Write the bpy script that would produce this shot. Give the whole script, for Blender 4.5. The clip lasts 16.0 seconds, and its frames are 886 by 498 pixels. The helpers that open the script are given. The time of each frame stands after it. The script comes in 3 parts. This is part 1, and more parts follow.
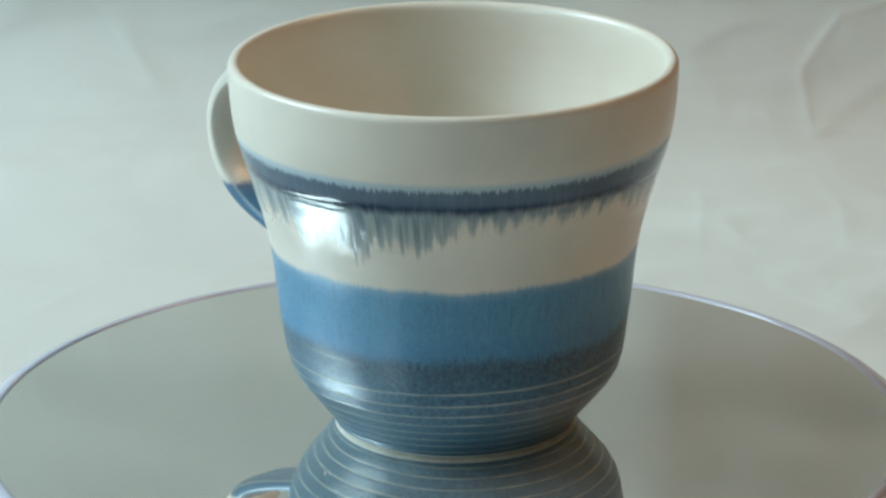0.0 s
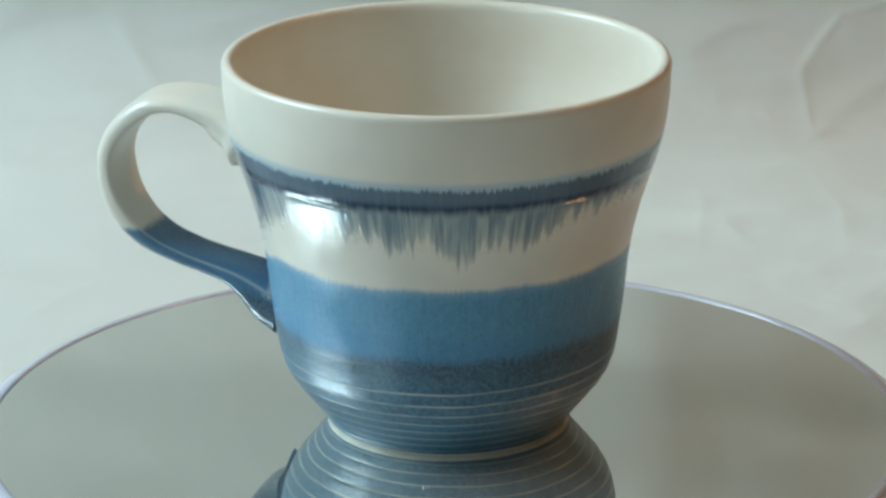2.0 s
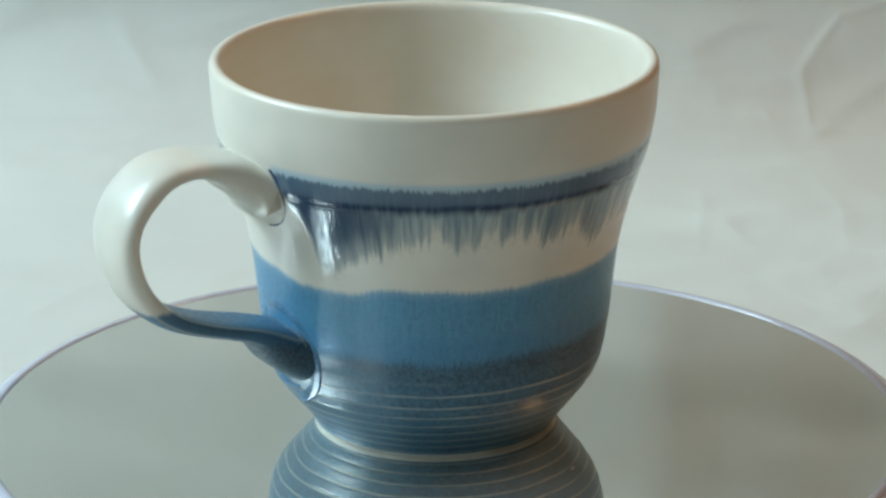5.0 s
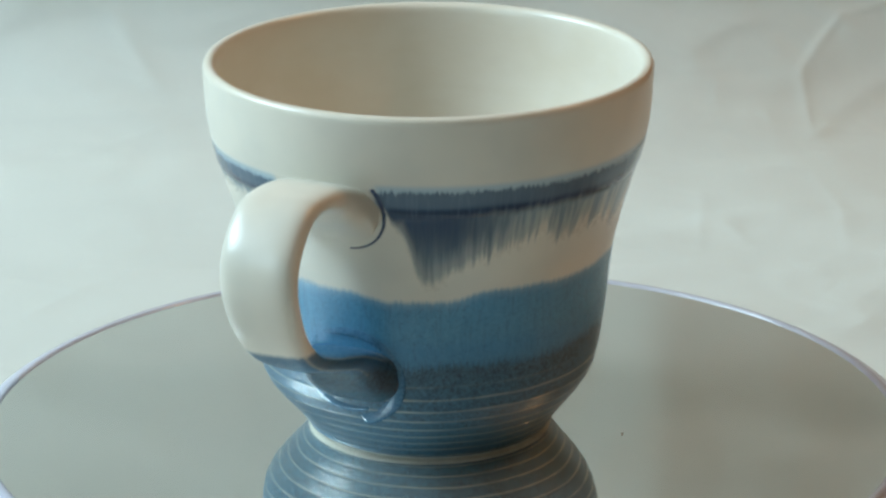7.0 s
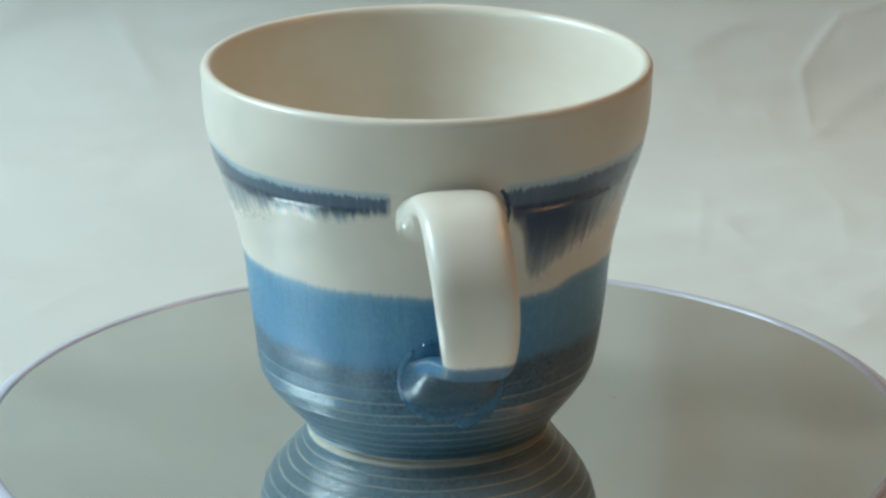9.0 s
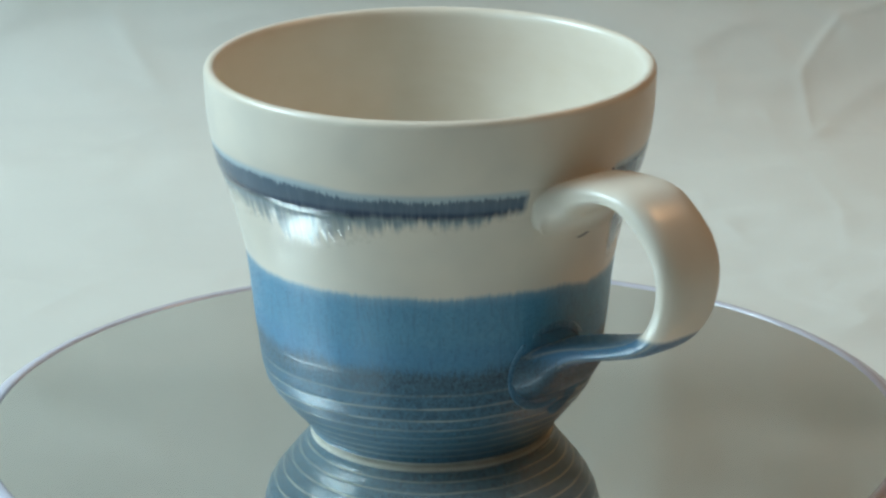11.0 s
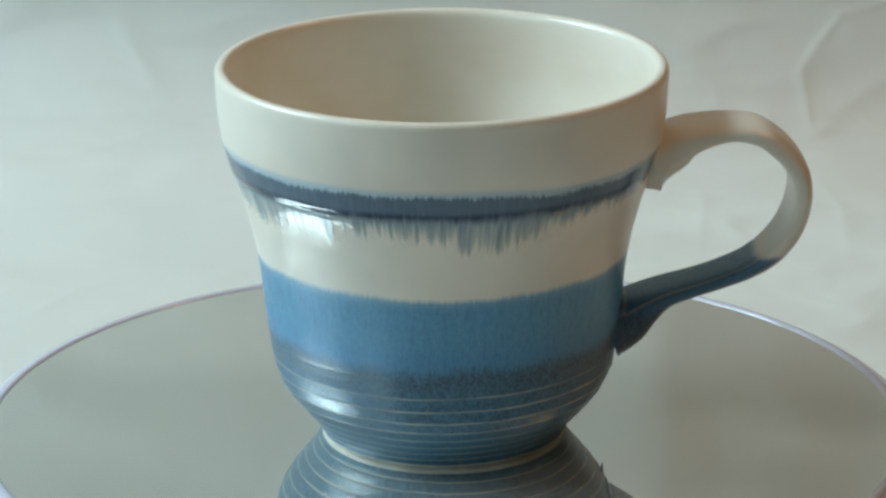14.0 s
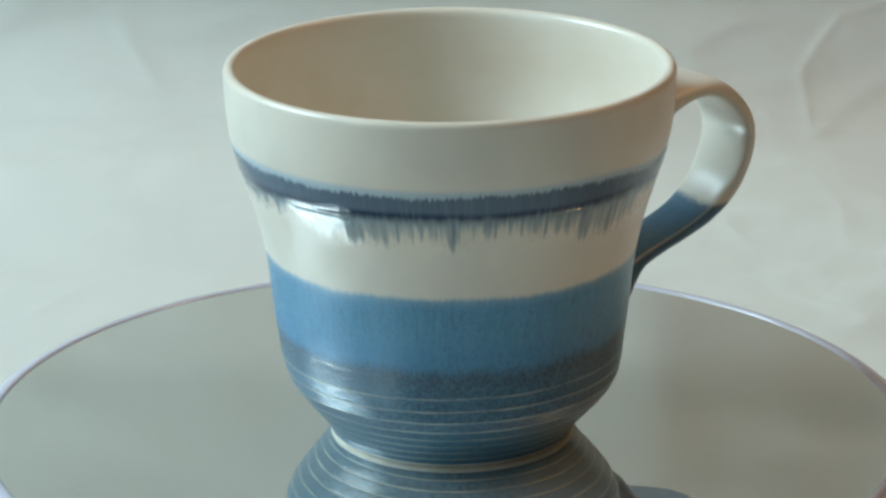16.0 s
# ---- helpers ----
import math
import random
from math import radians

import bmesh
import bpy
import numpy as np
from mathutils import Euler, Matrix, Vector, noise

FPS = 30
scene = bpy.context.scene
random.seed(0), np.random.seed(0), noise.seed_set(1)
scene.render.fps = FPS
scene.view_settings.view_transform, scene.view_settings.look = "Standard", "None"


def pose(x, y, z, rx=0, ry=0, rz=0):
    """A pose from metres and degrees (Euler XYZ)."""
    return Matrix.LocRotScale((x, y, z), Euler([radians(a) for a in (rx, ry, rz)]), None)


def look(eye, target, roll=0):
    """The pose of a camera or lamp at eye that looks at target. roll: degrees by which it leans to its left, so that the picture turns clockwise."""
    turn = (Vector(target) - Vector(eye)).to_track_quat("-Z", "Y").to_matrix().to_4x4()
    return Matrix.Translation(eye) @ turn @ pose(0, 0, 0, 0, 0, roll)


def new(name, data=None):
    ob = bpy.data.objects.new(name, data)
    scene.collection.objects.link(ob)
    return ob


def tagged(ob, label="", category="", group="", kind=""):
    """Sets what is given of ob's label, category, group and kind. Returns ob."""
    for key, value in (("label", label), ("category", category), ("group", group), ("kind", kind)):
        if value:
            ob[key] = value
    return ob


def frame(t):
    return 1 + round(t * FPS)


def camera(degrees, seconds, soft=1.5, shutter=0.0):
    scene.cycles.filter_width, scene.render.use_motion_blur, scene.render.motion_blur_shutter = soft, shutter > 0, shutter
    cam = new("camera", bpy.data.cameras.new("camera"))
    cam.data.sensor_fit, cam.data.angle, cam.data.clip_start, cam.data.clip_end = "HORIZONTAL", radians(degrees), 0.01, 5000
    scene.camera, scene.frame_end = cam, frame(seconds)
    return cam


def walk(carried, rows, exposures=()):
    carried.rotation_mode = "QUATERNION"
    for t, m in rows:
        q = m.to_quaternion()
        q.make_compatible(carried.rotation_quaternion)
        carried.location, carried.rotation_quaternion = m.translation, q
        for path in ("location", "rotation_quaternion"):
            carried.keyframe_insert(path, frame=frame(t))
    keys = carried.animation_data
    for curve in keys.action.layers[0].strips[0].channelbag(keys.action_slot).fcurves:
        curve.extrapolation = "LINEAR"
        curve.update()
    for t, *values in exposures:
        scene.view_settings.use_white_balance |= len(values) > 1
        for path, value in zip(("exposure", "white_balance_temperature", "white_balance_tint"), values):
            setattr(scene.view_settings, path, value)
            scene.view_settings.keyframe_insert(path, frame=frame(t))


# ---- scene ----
# A stoneware mug turning on a mirrored display turntable before a creased paper sweep, daylight from a window at its side.
# Metres; the mirror's face lies at z = 0 and the turntable's axis at x = y = 0.

# ---- camera ----
EYE = Vector((0.0, -0.69234, 0.26953))
DIP = radians(18.3892)
AIM = EYE + Vector((0.00013, math.cos(DIP), -math.sin(DIP)))
cam = camera(15.012, 16.0, soft=2.9)
walk(cam, [(0.0, look(EYE, AIM, -0.307)), (16.0, look(EYE, AIM, -0.307))], exposures=[(0.0, 0.0), (4.0, 0.02), (6.5, 0.11), (7.5, 0.11), (9.0, 0.02), (12.0, 0.0), (16.0, 0.03)])

# ---- world and lights ----
world = bpy.data.worlds.new("world")
scene.world = world
world.use_nodes = True
wn, wl = world.node_tree.nodes, world.node_tree.links
sky = wn.new("ShaderNodeTexSky")
sky.sky_type = "NISHITA"
sky.sun_disc = False
sky.sun_elevation, sky.sun_rotation = radians(35), radians(60)
wl.new(sky.outputs[0], wn["Background"].inputs[0])
wn["Background"].inputs[1].default_value = 0.1


def area(name, place, target, sx, sy, watts, colour):
    d = bpy.data.lights.new(name, "AREA")
    d.shape, d.size, d.size_y, d.energy, d.color = "RECTANGLE", sx, sy, watts, colour
    ob = new(name, d)
    ob.matrix_world = look(place, target)
    return ob


area("window_light", (-1.00, 0.13, 0.88), (0, 0.13, 0.88), 0.70, 0.48, 28.8, (0.635, 0.882, 1.0))
area("side_window_light", (-1.00, -0.92, 0.91), (0, -0.92, 0.91), 0.26, 0.58, 5.8, (0.635, 0.882, 1.0))
bulb = bpy.data.lights.new("bulb_light", "POINT")
bulb.energy, bulb.color, bulb.shadow_soft_size = 11.5, (1.0, 0.54, 0.235), 0.022
new("bulb_light", bulb).location = (0.82, 0.24, 1.10)


# ---- materials ----
class Nodes:
    """Short hand for a node material."""

    def __init__(self, name):
        self.m = bpy.data.materials.new(name)
        self.m.use_nodes = True
        self.t = self.m.node_tree
        self.p = self.t.nodes["Principled BSDF"]

    def put(self, socket, value):
        if isinstance(value, bpy.types.NodeSocket):
            self.t.links.new(value, socket)
        elif isinstance(value, (tuple, list)) and len(value) == 3 and socket.type == "RGBA":
            socket.default_value = (*value, 1)
        else:
            socket.default_value = value

    def set(self, **kw):
        for k, v in kw.items():
            self.put(self.p.inputs[k.replace("_", " ")], v)
        return self

    def math(self, op, a, b=0.0, c=0.0):
        n = self.t.nodes.new("ShaderNodeMath")
        n.operation = op
        for s, v in zip(n.inputs, (a, b, c)):
            self.put(s, v)
        return n.outputs[0]

    def ramp(self, v, lo, hi, a=0.0, b=1.0):
        n = self.t.nodes.new("ShaderNodeMapRange")
        n.interpolation_type = "SMOOTHSTEP"
        for s, x in zip(n.inputs, (v, lo, hi, a, b)):
            self.put(s, x)
        return n.outputs[0]

    def mix(self, f, a, b):
        n = self.t.nodes.new("ShaderNodeMix")
        n.data_type = "RGBA"
        self.put(n.inputs[0], f)
        self.put(n.inputs[6], a)
        self.put(n.inputs[7], b)
        return n.outputs[2]

    def coord(self):
        return self.t.nodes.new("ShaderNodeTexCoord").outputs["Object"]

    def scaled(self, v, x, y, z):
        n = self.t.nodes.new("ShaderNodeMapping")
        self.put(n.inputs[0], v)
        n.inputs["Scale"].default_value = (x, y, z)
        return n.outputs[0]

    def noise(self, v, scale, detail=3.0, rough=0.55):
        n = self.t.nodes.new("ShaderNodeTexNoise")
        self.put(n.inputs["Vector"], v)
        n.inputs["Scale"].default_value, n.inputs["Detail"].default_value, n.inputs["Roughness"].default_value = scale, detail, rough
        return n.outputs[0]

    def split(self, v):
        n = self.t.nodes.new("ShaderNodeSeparateXYZ")
        self.put(n.inputs[0], v)
        return n.outputs

    def curve(self, v, points):
        n = self.t.nodes.new("ShaderNodeFloatCurve")
        c = n.mapping.curves[0]
        c.points[0].location, c.points[1].location = points[0], points[-1]
        for p in points[1:-1]:
            c.points.new(*p)
        n.mapping.update()
        self.put(n.inputs["Value"], v)
        return n.outputs[0]

    def bump(self, h, distance, strength=1.0):
        n = self.t.nodes.new("ShaderNodeBump")
        n.inputs["Strength"].default_value, n.inputs["Distance"].default_value = strength, distance
        self.put(n.inputs["Height"], h)
        self.put(self.p.inputs["Normal"], n.outputs[0])
        return self


CREAM = (0.72, 0.66, 0.56)
# throwing rings on the lower wall: one helix whose pitch grows upwards, from 1.7 mm
PITCH0, GROWTH = 1.7, 0.075


def ring_phase(az, z_mm):
    """0 on a ring's crest, 0.5 between two."""
    w = math.log(1 + GROWTH / PITCH0 * max(z_mm, 0.0)) / GROWTH - az / (2 * math.pi) + 0.11
    return abs(w - round(w))


def glaze(name, band):
    """The pot's glaze, in bands by height: cream, a slate-blue band that runs down in streaks (band), cream, blue, speckled teal."""
    g = Nodes(name)
    co = g.coord()
    x, y, z0 = g.split(co)
    z = g.math("MULTIPLY", z0, 1000.0)
    az = g.math("ARCTAN2", y, x)
    u = g.math("MULTIPLY_ADD", az, 1 / (2 * math.pi), 0.5)
    run = co
    if band:
        # the runs go straight down the wall
        c = g.t.nodes.new("ShaderNodeCombineXYZ")
        g.put(c.inputs[0], g.math("MULTIPLY", g.math("COSINE", az), 0.043))
        g.put(c.inputs[1], g.math("MULTIPLY", g.math("SINE", az), 0.043))
        g.put(c.inputs[2], z0)
        run = c.outputs[0]
    fine = g.noise(g.scaled(run, 1, 1, 0.07), 1700, 1.5)
    mid = g.noise(g.scaled(run, 1, 1, 0.06), 680, 1.0)
    wide = g.noise(co, 60, 2.0)
    grain = g.noise(co, 2100, 2.0, 0.7)
    hair2 = g.noise(g.scaled(run, 1, 1, 0.09), 2200, 1.0)
    mottle = g.noise(co, 1000, 3.0, 0.65)
    cream = g.mix(g.ramp(wide, 0.35, 0.7), CREAM, (0.66, 0.615, 0.53))
    cream = g.mix(g.ramp(grain, 0.72, 0.80, 0.0, 0.35), cream, (0.40, 0.33, 0.24))
    col = cream
    gloss = 0.32
    if band:
        # lower end of the runs round the pot: (turn, height 40..70 mm)
        runs = [(-180, 53), (-171, 54.2), (-160, 56.2), (-150, 58.8), (-132, 59.2), (-120, 61), (-112, 62), (-87, 62.2), (-83.2, 59), (-79, 53.2), (-73, 44.2), (-68, 46.3), (-61, 49.2), (-54, 51), (-46, 52.4), (-40.4, 54.5), (-34, 51.8), (-20, 53.7), (-6, 51.3), (0, 53.2), (11.8, 49), (18, 52.2), (26, 51.3), (34, 54), (48, 56.8), (65, 58), (88, 57.8), (106, 54.5), (120, 54.4), (128, 56), (136, 54.8), (147, 57.4), (160, 56.2), (168, 56.4), (174, 54), (180, 53)]
        low = g.curve(u, [((a + 180) / 360, (h - 40) / 30) for a, h in runs])
        low = g.math("MULTIPLY_ADD", low, 30.0, 40.0)
        heavy = g.ramp(az, radians(-40), radians(-70))
        heavy = g.math("MULTIPLY", heavy, g.ramp(az, radians(-89), radians(-84)))
        # streak: each run ends at its own height
        jag = g.math("ADD", g.math("MULTIPLY_ADD", fine, 5.0, -2.5), g.math("MULTIPLY_ADD", mid, 12.0, -6.0))
        end = g.math("ADD", low, g.math("MULTIPLY", g.math("MINIMUM", g.math("ADD", jag, 0.9), 3.0), g.math("MULTIPLY", g.ramp(low, 61.5, 55.0, 0.3, 1.0), g.math("MULTIPLY_ADD", heavy, -0.65, 1.0))))
        runs_on = g.ramp(g.math("SUBTRACT", z, end), -1.2, 1.6)
        hair = g.noise(g.scaled(run, 1, 1, 0.05), 2500, 1.0)
        # the band sits lower beside the handle
        sag = g.math("MULTIPLY", g.ramp(az, radians(-179), radians(-158), 0.0, 1.1), g.ramp(az, radians(-108), radians(-114)))
        top = g.math("ADD", g.math("ADD", g.math("MULTIPLY_ADD", hair, 2.6, -1.3), g.math("MULTIPLY_ADD", wide, 1.6, -0.8)), g.math("SUBTRACT", 66.2, sag))
        under = g.ramp(g.math("SUBTRACT", z, top), 0.35, -0.55)
        halo = g.math("MULTIPLY", g.ramp(g.math("ADD", z, sag), 68.3, 66.6, 0.0, 0.75), g.ramp(g.math("SUBTRACT", z, top), -3.0, -1.0))
        # the band stops short of the handle's root
        gap_a = g.ramp(g.math("ADD", az, g.math("ADD", g.math("MULTIPLY_ADD", mid, 0.10, -0.05), g.math("MULTIPLY_ADD", wide, 0.16, -0.08))), radians(-117.0), radians(-114.5))
        gap_b = g.ramp(g.math("ADD", az, g.math("MULTIPLY_ADD", mid, 0.06, -0.03)), radians(-86.0), radians(-88.5))
        open_ = g.math("SUBTRACT", 1.0, g.math("MULTIPLY", gap_a, gap_b))
        streak = g.mix(g.ramp(g.math("ADD", g.math("MULTIPLY", fine, 0.5), g.math("MULTIPLY", mid, 0.5)), 0.34, 0.66), (0.17, 0.23, 0.265), (0.34, 0.40, 0.405))
        streak = g.mix(g.math("MULTIPLY", heavy, g.ramp(z, 46.0, 59.0, 0.35, 0.95)), streak, (0.028, 0.055, 0.105))
        deep = g.ramp(g.math("ADD", z, g.math("MULTIPLY_ADD", mid, 2.4, -1.2)), 59.6, 62.2)
        dark = g.mix(g.ramp(g.math("ADD", z, g.math("MULTIPLY_ADD", wide, 1.2, -0.6)), 61.8, 63.2), (0.016, 0.038, 0.080), (0.068, 0.115, 0.168))
        dark = g.mix(g.ramp(fine, 0.45, 0.75, 0.0, 0.30), dark, (0.14, 0.20, 0.27))
        body = g.mix(deep, streak, dark)
        amount = g.math("MULTIPLY", g.math("MULTIPLY", runs_on, under), open_)
        veil = g.math("MAXIMUM", g.ramp(g.math("SUBTRACT", z, end), 0.0, 7.0, 0.66, 1.0), g.ramp(z, 55.0, 60.5))
        col = g.mix(g.math("MULTIPLY", g.math("MULTIPLY", halo, open_), 1.0), col, (0.27, 0.42, 0.52))
        cover = g.math("MULTIPLY", amount, veil)
        col = g.mix(cover, col, body)
        # gloss fades out below the runs, in specks
        gz = g.math("ADD", g.math("SUBTRACT", z, low), g.math("MULTIPLY_ADD", mottle, 14.0, -7.0))
        gloss = g.math("MAXIMUM", g.ramp(gz, -4.5, 6.5, 0.36, 0.11), g.ramp(z, 65.0, 67.0, 0.0, 0.34))
        dip = g.math("MULTIPLY", g.ramp(az, radians(-100), radians(-85)), g.ramp(az, radians(-55), radians(-68)))
        edge = g.math("ADD", g.math("MULTIPLY_ADD", wide, 2.0, 41.2), g.math("MULTIPLY", dip, -1.8))
    else:
        edge = g.math("MULTIPLY_ADD", wide, 2.0, 38.2)
    edge = g.math("ADD", edge, g.math("MULTIPLY_ADD", fine, 1.4, -0.7))
    zb = g.math("SUBTRACT", z, edge)
    blue = g.mix(g.ramp(g.math("ADD", g.math("MULTIPLY", mid, 0.25), g.math("MULTIPLY", mottle, 0.75)), 0.0, 1.0), (0.040, 0.192, 0.335), (0.106, 0.316, 0.470))
    blue = g.mix(g.ramp(hair2, 0.54, 0.72, 0.0, 0.35), blue, (0.04, 0.08, 0.14))
    blue = g.mix(g.ramp(grain, 0.55, 0.66, 0.0, 0.45), blue, (0.03, 0.055, 0.10))
    blue = g.mix(g.ramp(z, 33.0, 28.5, 0.0, 0.25), blue, (0.030, 0.170, 0.380))
    blue = g.mix(g.ramp(zb, -2.6, 0.4, 0.0, 0.6), blue, (0.24, 0.38, 0.49))
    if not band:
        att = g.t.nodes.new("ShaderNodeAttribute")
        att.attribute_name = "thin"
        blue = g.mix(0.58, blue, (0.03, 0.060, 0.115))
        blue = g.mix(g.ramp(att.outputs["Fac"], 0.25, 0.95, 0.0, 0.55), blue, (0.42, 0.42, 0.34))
    teal = g.mix(g.ramp(mottle, 0.30, 0.68), (0.024, 0.093, 0.160), (0.062, 0.174, 0.262))
    teal = g.mix(g.ramp(z, 17.0, 25.0, 0.0, 0.28), teal, (0.058, 0.098, 0.115))
    speck = g.ramp(z, 19.0, 26.0, 0.52, 0.48)
    teal = g.mix(g.math("MULTIPLY", g.ramp(g.math("SUBTRACT", grain, speck), 0.0, 0.09), 0.62), teal, (0.010, 0.016, 0.026))
    low_edge = g.math("ADD", z, g.math("ADD", g.math("MULTIPLY_ADD", hair2, 5.0, -2.5), g.math("MULTIPLY_ADD", wide, 4.0, -2.0)))
    if band:
        blue = g.mix(g.ramp(low_edge, 27.4, 24.2), blue, teal)
    else:
        # the handle's foot is darker, with black flecks
        teal = g.mix(g.ramp(grain, 0.50, 0.60, 0.35, 0.85), teal, (0.012, 0.026, 0.038))
        blue = g.mix(g.ramp(low_edge, 29.0, 26.2), blue, teal)
    rings_h = None
    if band:
        # thin glaze breaks pale on the crests of the throwing rings
        w = g.math("LOGARITHM", g.math("MULTIPLY_ADD", z, GROWTH / PITCH0, 1.0), math.e)
        w = g.math("ADD", g.math("MULTIPLY", w, 1 / GROWTH), g.math("MULTIPLY_ADD", az, -1 / (2 * math.pi), 0.11))
        w = g.math("ADD", w, g.math("MULTIPLY_ADD", wide, 0.3, -0.15))
        rings_h = g.ramp(g.math("PINGPONG", w, 0.5), 0.11, 0.03)
        rings_h = g.math("MULTIPLY", rings_h, g.ramp(z, 22.0, 18.0))
        worn = g.math("MULTIPLY", rings_h, g.ramp(g.noise(co, 90, 2.0), 0.35, 0.65, 0.40, 0.98))
        blue = g.mix(worn, blue, (0.34, 0.40, 0.37))
    is_blue = g.ramp(zb, 0.8, -0.8)
    col = g.mix(is_blue, col, blue)
    rough_blue = g.ramp(mottle, 0.35, 0.65, 0.36, 0.52) if band else g.ramp(mottle, 0.35, 0.65, 0.30, 0.55)
    n = g.t.nodes.new("ShaderNodeMix")
    g.put(n.inputs[0], is_blue)
    g.put(n.inputs[2], gloss)
    g.put(n.inputs[3], rough_blue)
    g.set(Base_Color=col, Roughness=n.outputs[0], IOR=1.54)
    h = g.math("ADD", g.math("MULTIPLY", mottle, g.math("MULTIPLY_ADD", is_blue, 1.0, 0.25)), g.math("MULTIPLY", wide, 2.0))
    if band:
        h = g.math("ADD", h, g.math("MULTIPLY", g.noise(co, 150, 0.5), 2.6))
        # shallow groove where the band's thick glaze ends
        line = g.math("ABSOLUTE", g.math("ADD", z, g.math("MULTIPLY_ADD", wide, 1.4, -61.1)))
        h = g.math("SUBTRACT", h, g.math("MULTIPLY", g.ramp(line, 0.9, 0.0), 1.0))
        # the runs stand in low relief
        h = g.math("ADD", h, g.math("MULTIPLY", g.math("MULTIPLY", runs_on, under), g.math("MULTIPLY_ADD", fine, 1.1, g.math("MULTIPLY", mid, 1.1))))
    g.bump(h, 0.00012, 0.5)
    # clear skin over the blue, pitted at half a millimetre, that sparkles
    pits = g.t.nodes.new("ShaderNodeBump")
    pits.inputs["Strength"].default_value, pits.inputs["Distance"].default_value = 1.0, 0.00009
    g.put(pits.inputs["Height"], g.math("MULTIPLY", g.noise(co, 2300, 1.0), g.ramp(z, 9.0, 17.0, 0.6, 1.0)))
    g.put(g.p.inputs["Coat Normal"], pits.outputs[0])
    skin = g.ramp(g.noise(co, 1500, 1.0), 0.46, 0.62, 0.10, 0.48)
    g.set(Coat_Weight=g.math("MULTIPLY", is_blue, skin if band else 0.12), Coat_Roughness=0.06)
    return g.m


def plain(name, colour, rough, metal=0.0, scale=40.0, var=0.12, relief=0.0):
    g = Nodes(name)
    co = g.coord()
    n = g.noise(co, scale, 4.0)
    m = g.noise(co, scale * 9, 3.0)
    f = g.math("MULTIPLY_ADD", m, 0.4, g.math("MULTIPLY", n, 0.6))
    g.set(Base_Color=g.mix(g.ramp(f, 0.3, 0.7), tuple(c * (1 - var) for c in colour), tuple(min(1, c * (1 + var)) for c in colour)),
          Roughness=g.ramp(m, 0.3, 0.7, max(0.0, rough - 0.06), min(1.0, rough + 0.06)), Metallic=metal)
    if relief:
        g.bump(f, relief)
    return g.m


BODY_GLAZE = glaze("banded_glaze", True)
HANDLE_GLAZE = glaze("handle_glaze", False)
def cream_glaze():
    g = Nodes("cream_glaze")
    co = g.coord()
    wide, soft = g.noise(co, 60, 2.0), g.noise(g.scaled(co, 1, 1, 3), 140, 3.0)
    col = g.mix(g.ramp(wide, 0.3, 0.75), (0.725, 0.655, 0.55), (0.695, 0.62, 0.505))
    col = g.mix(g.ramp(soft, 0.25, 0.85, 0.0, 0.15), col, (0.60, 0.50, 0.36))
    g.set(Base_Color=col, Roughness=0.31, IOR=1.52)
    return g.m


CREAM_GLAZE = cream_glaze()
POOLED = plain("pooled_glaze", (0.070, 0.185, 0.300), 0.26, scale=400, var=0.3)
LINE_GLAZE = plain("line_glaze", (0.03, 0.05, 0.10), 0.12, scale=500, var=0.2)
BARE_CLAY = plain("bare_clay", (0.78, 0.78, 0.73), 0.75, scale=300, relief=0.0001)
PAPER = plain("paper", (0.615, 0.61, 0.56), 0.6, scale=14, var=0.02, relief=0.0001)
RIM_PLASTIC = plain("rim_plastic", (0.60, 0.60, 0.69), 0.2, scale=200, var=0.03)


def mirror_glass():
    """Silvered glass; a faint, smeared matt veil lifts its dark reflections."""
    g = Nodes("mirror")
    co = g.coord()
    film = g.math("ADD", g.math("MULTIPLY", g.noise(g.scaled(co, 1, 2.2, 1), 28, 4.0), 0.6), g.math("MULTIPLY", g.noise(co, 900, 2.0), 0.4))
    g.set(Base_Color=(0.975, 0.955, 0.90), Metallic=g.ramp(film, 0.3, 0.7, 0.95, 0.91), Roughness=0.012)
    return g.m


MIRROR = mirror_glass()
RIM_METAL = plain("polished_rim", (0.50, 0.48, 0.54), 0.20, 0.0, 200, 0.03)
BASE_PLASTIC = plain("base_plastic", (0.70, 0.70, 0.70), 0.4, scale=80, var=0.04)
DUST = plain("dust", (0.66, 0.56, 0.50), 0.9, scale=900)
# unseen walls and ceiling: tones set how much light bounces onto the mug
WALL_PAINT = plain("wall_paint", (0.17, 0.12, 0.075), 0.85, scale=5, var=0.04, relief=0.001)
BOUNCE_WALL = plain("bounce_wall_paint", (0.40, 0.345, 0.27), 0.85, scale=5, var=0.04, relief=0.001)
DIM_WALL = plain("dim_wall_paint", (0.14, 0.075, 0.035), 0.8, scale=5, var=0.08, relief=0.001)
CEILING_PAINT = plain("ceiling_paint", (0.42, 0.37, 0.30), 0.9, scale=6, var=0.02)
FLOOR_WOOD = plain("floor_wood", (0.28, 0.18, 0.10), 0.5, scale=9, var=0.25)
TABLE_WOOD = plain("table_wood", (0.34, 0.23, 0.13), 0.45, scale=18, var=0.2)
FRAME_PAINT = plain("frame_paint", (0.80, 0.80, 0.78), 0.4, scale=30, var=0.02)


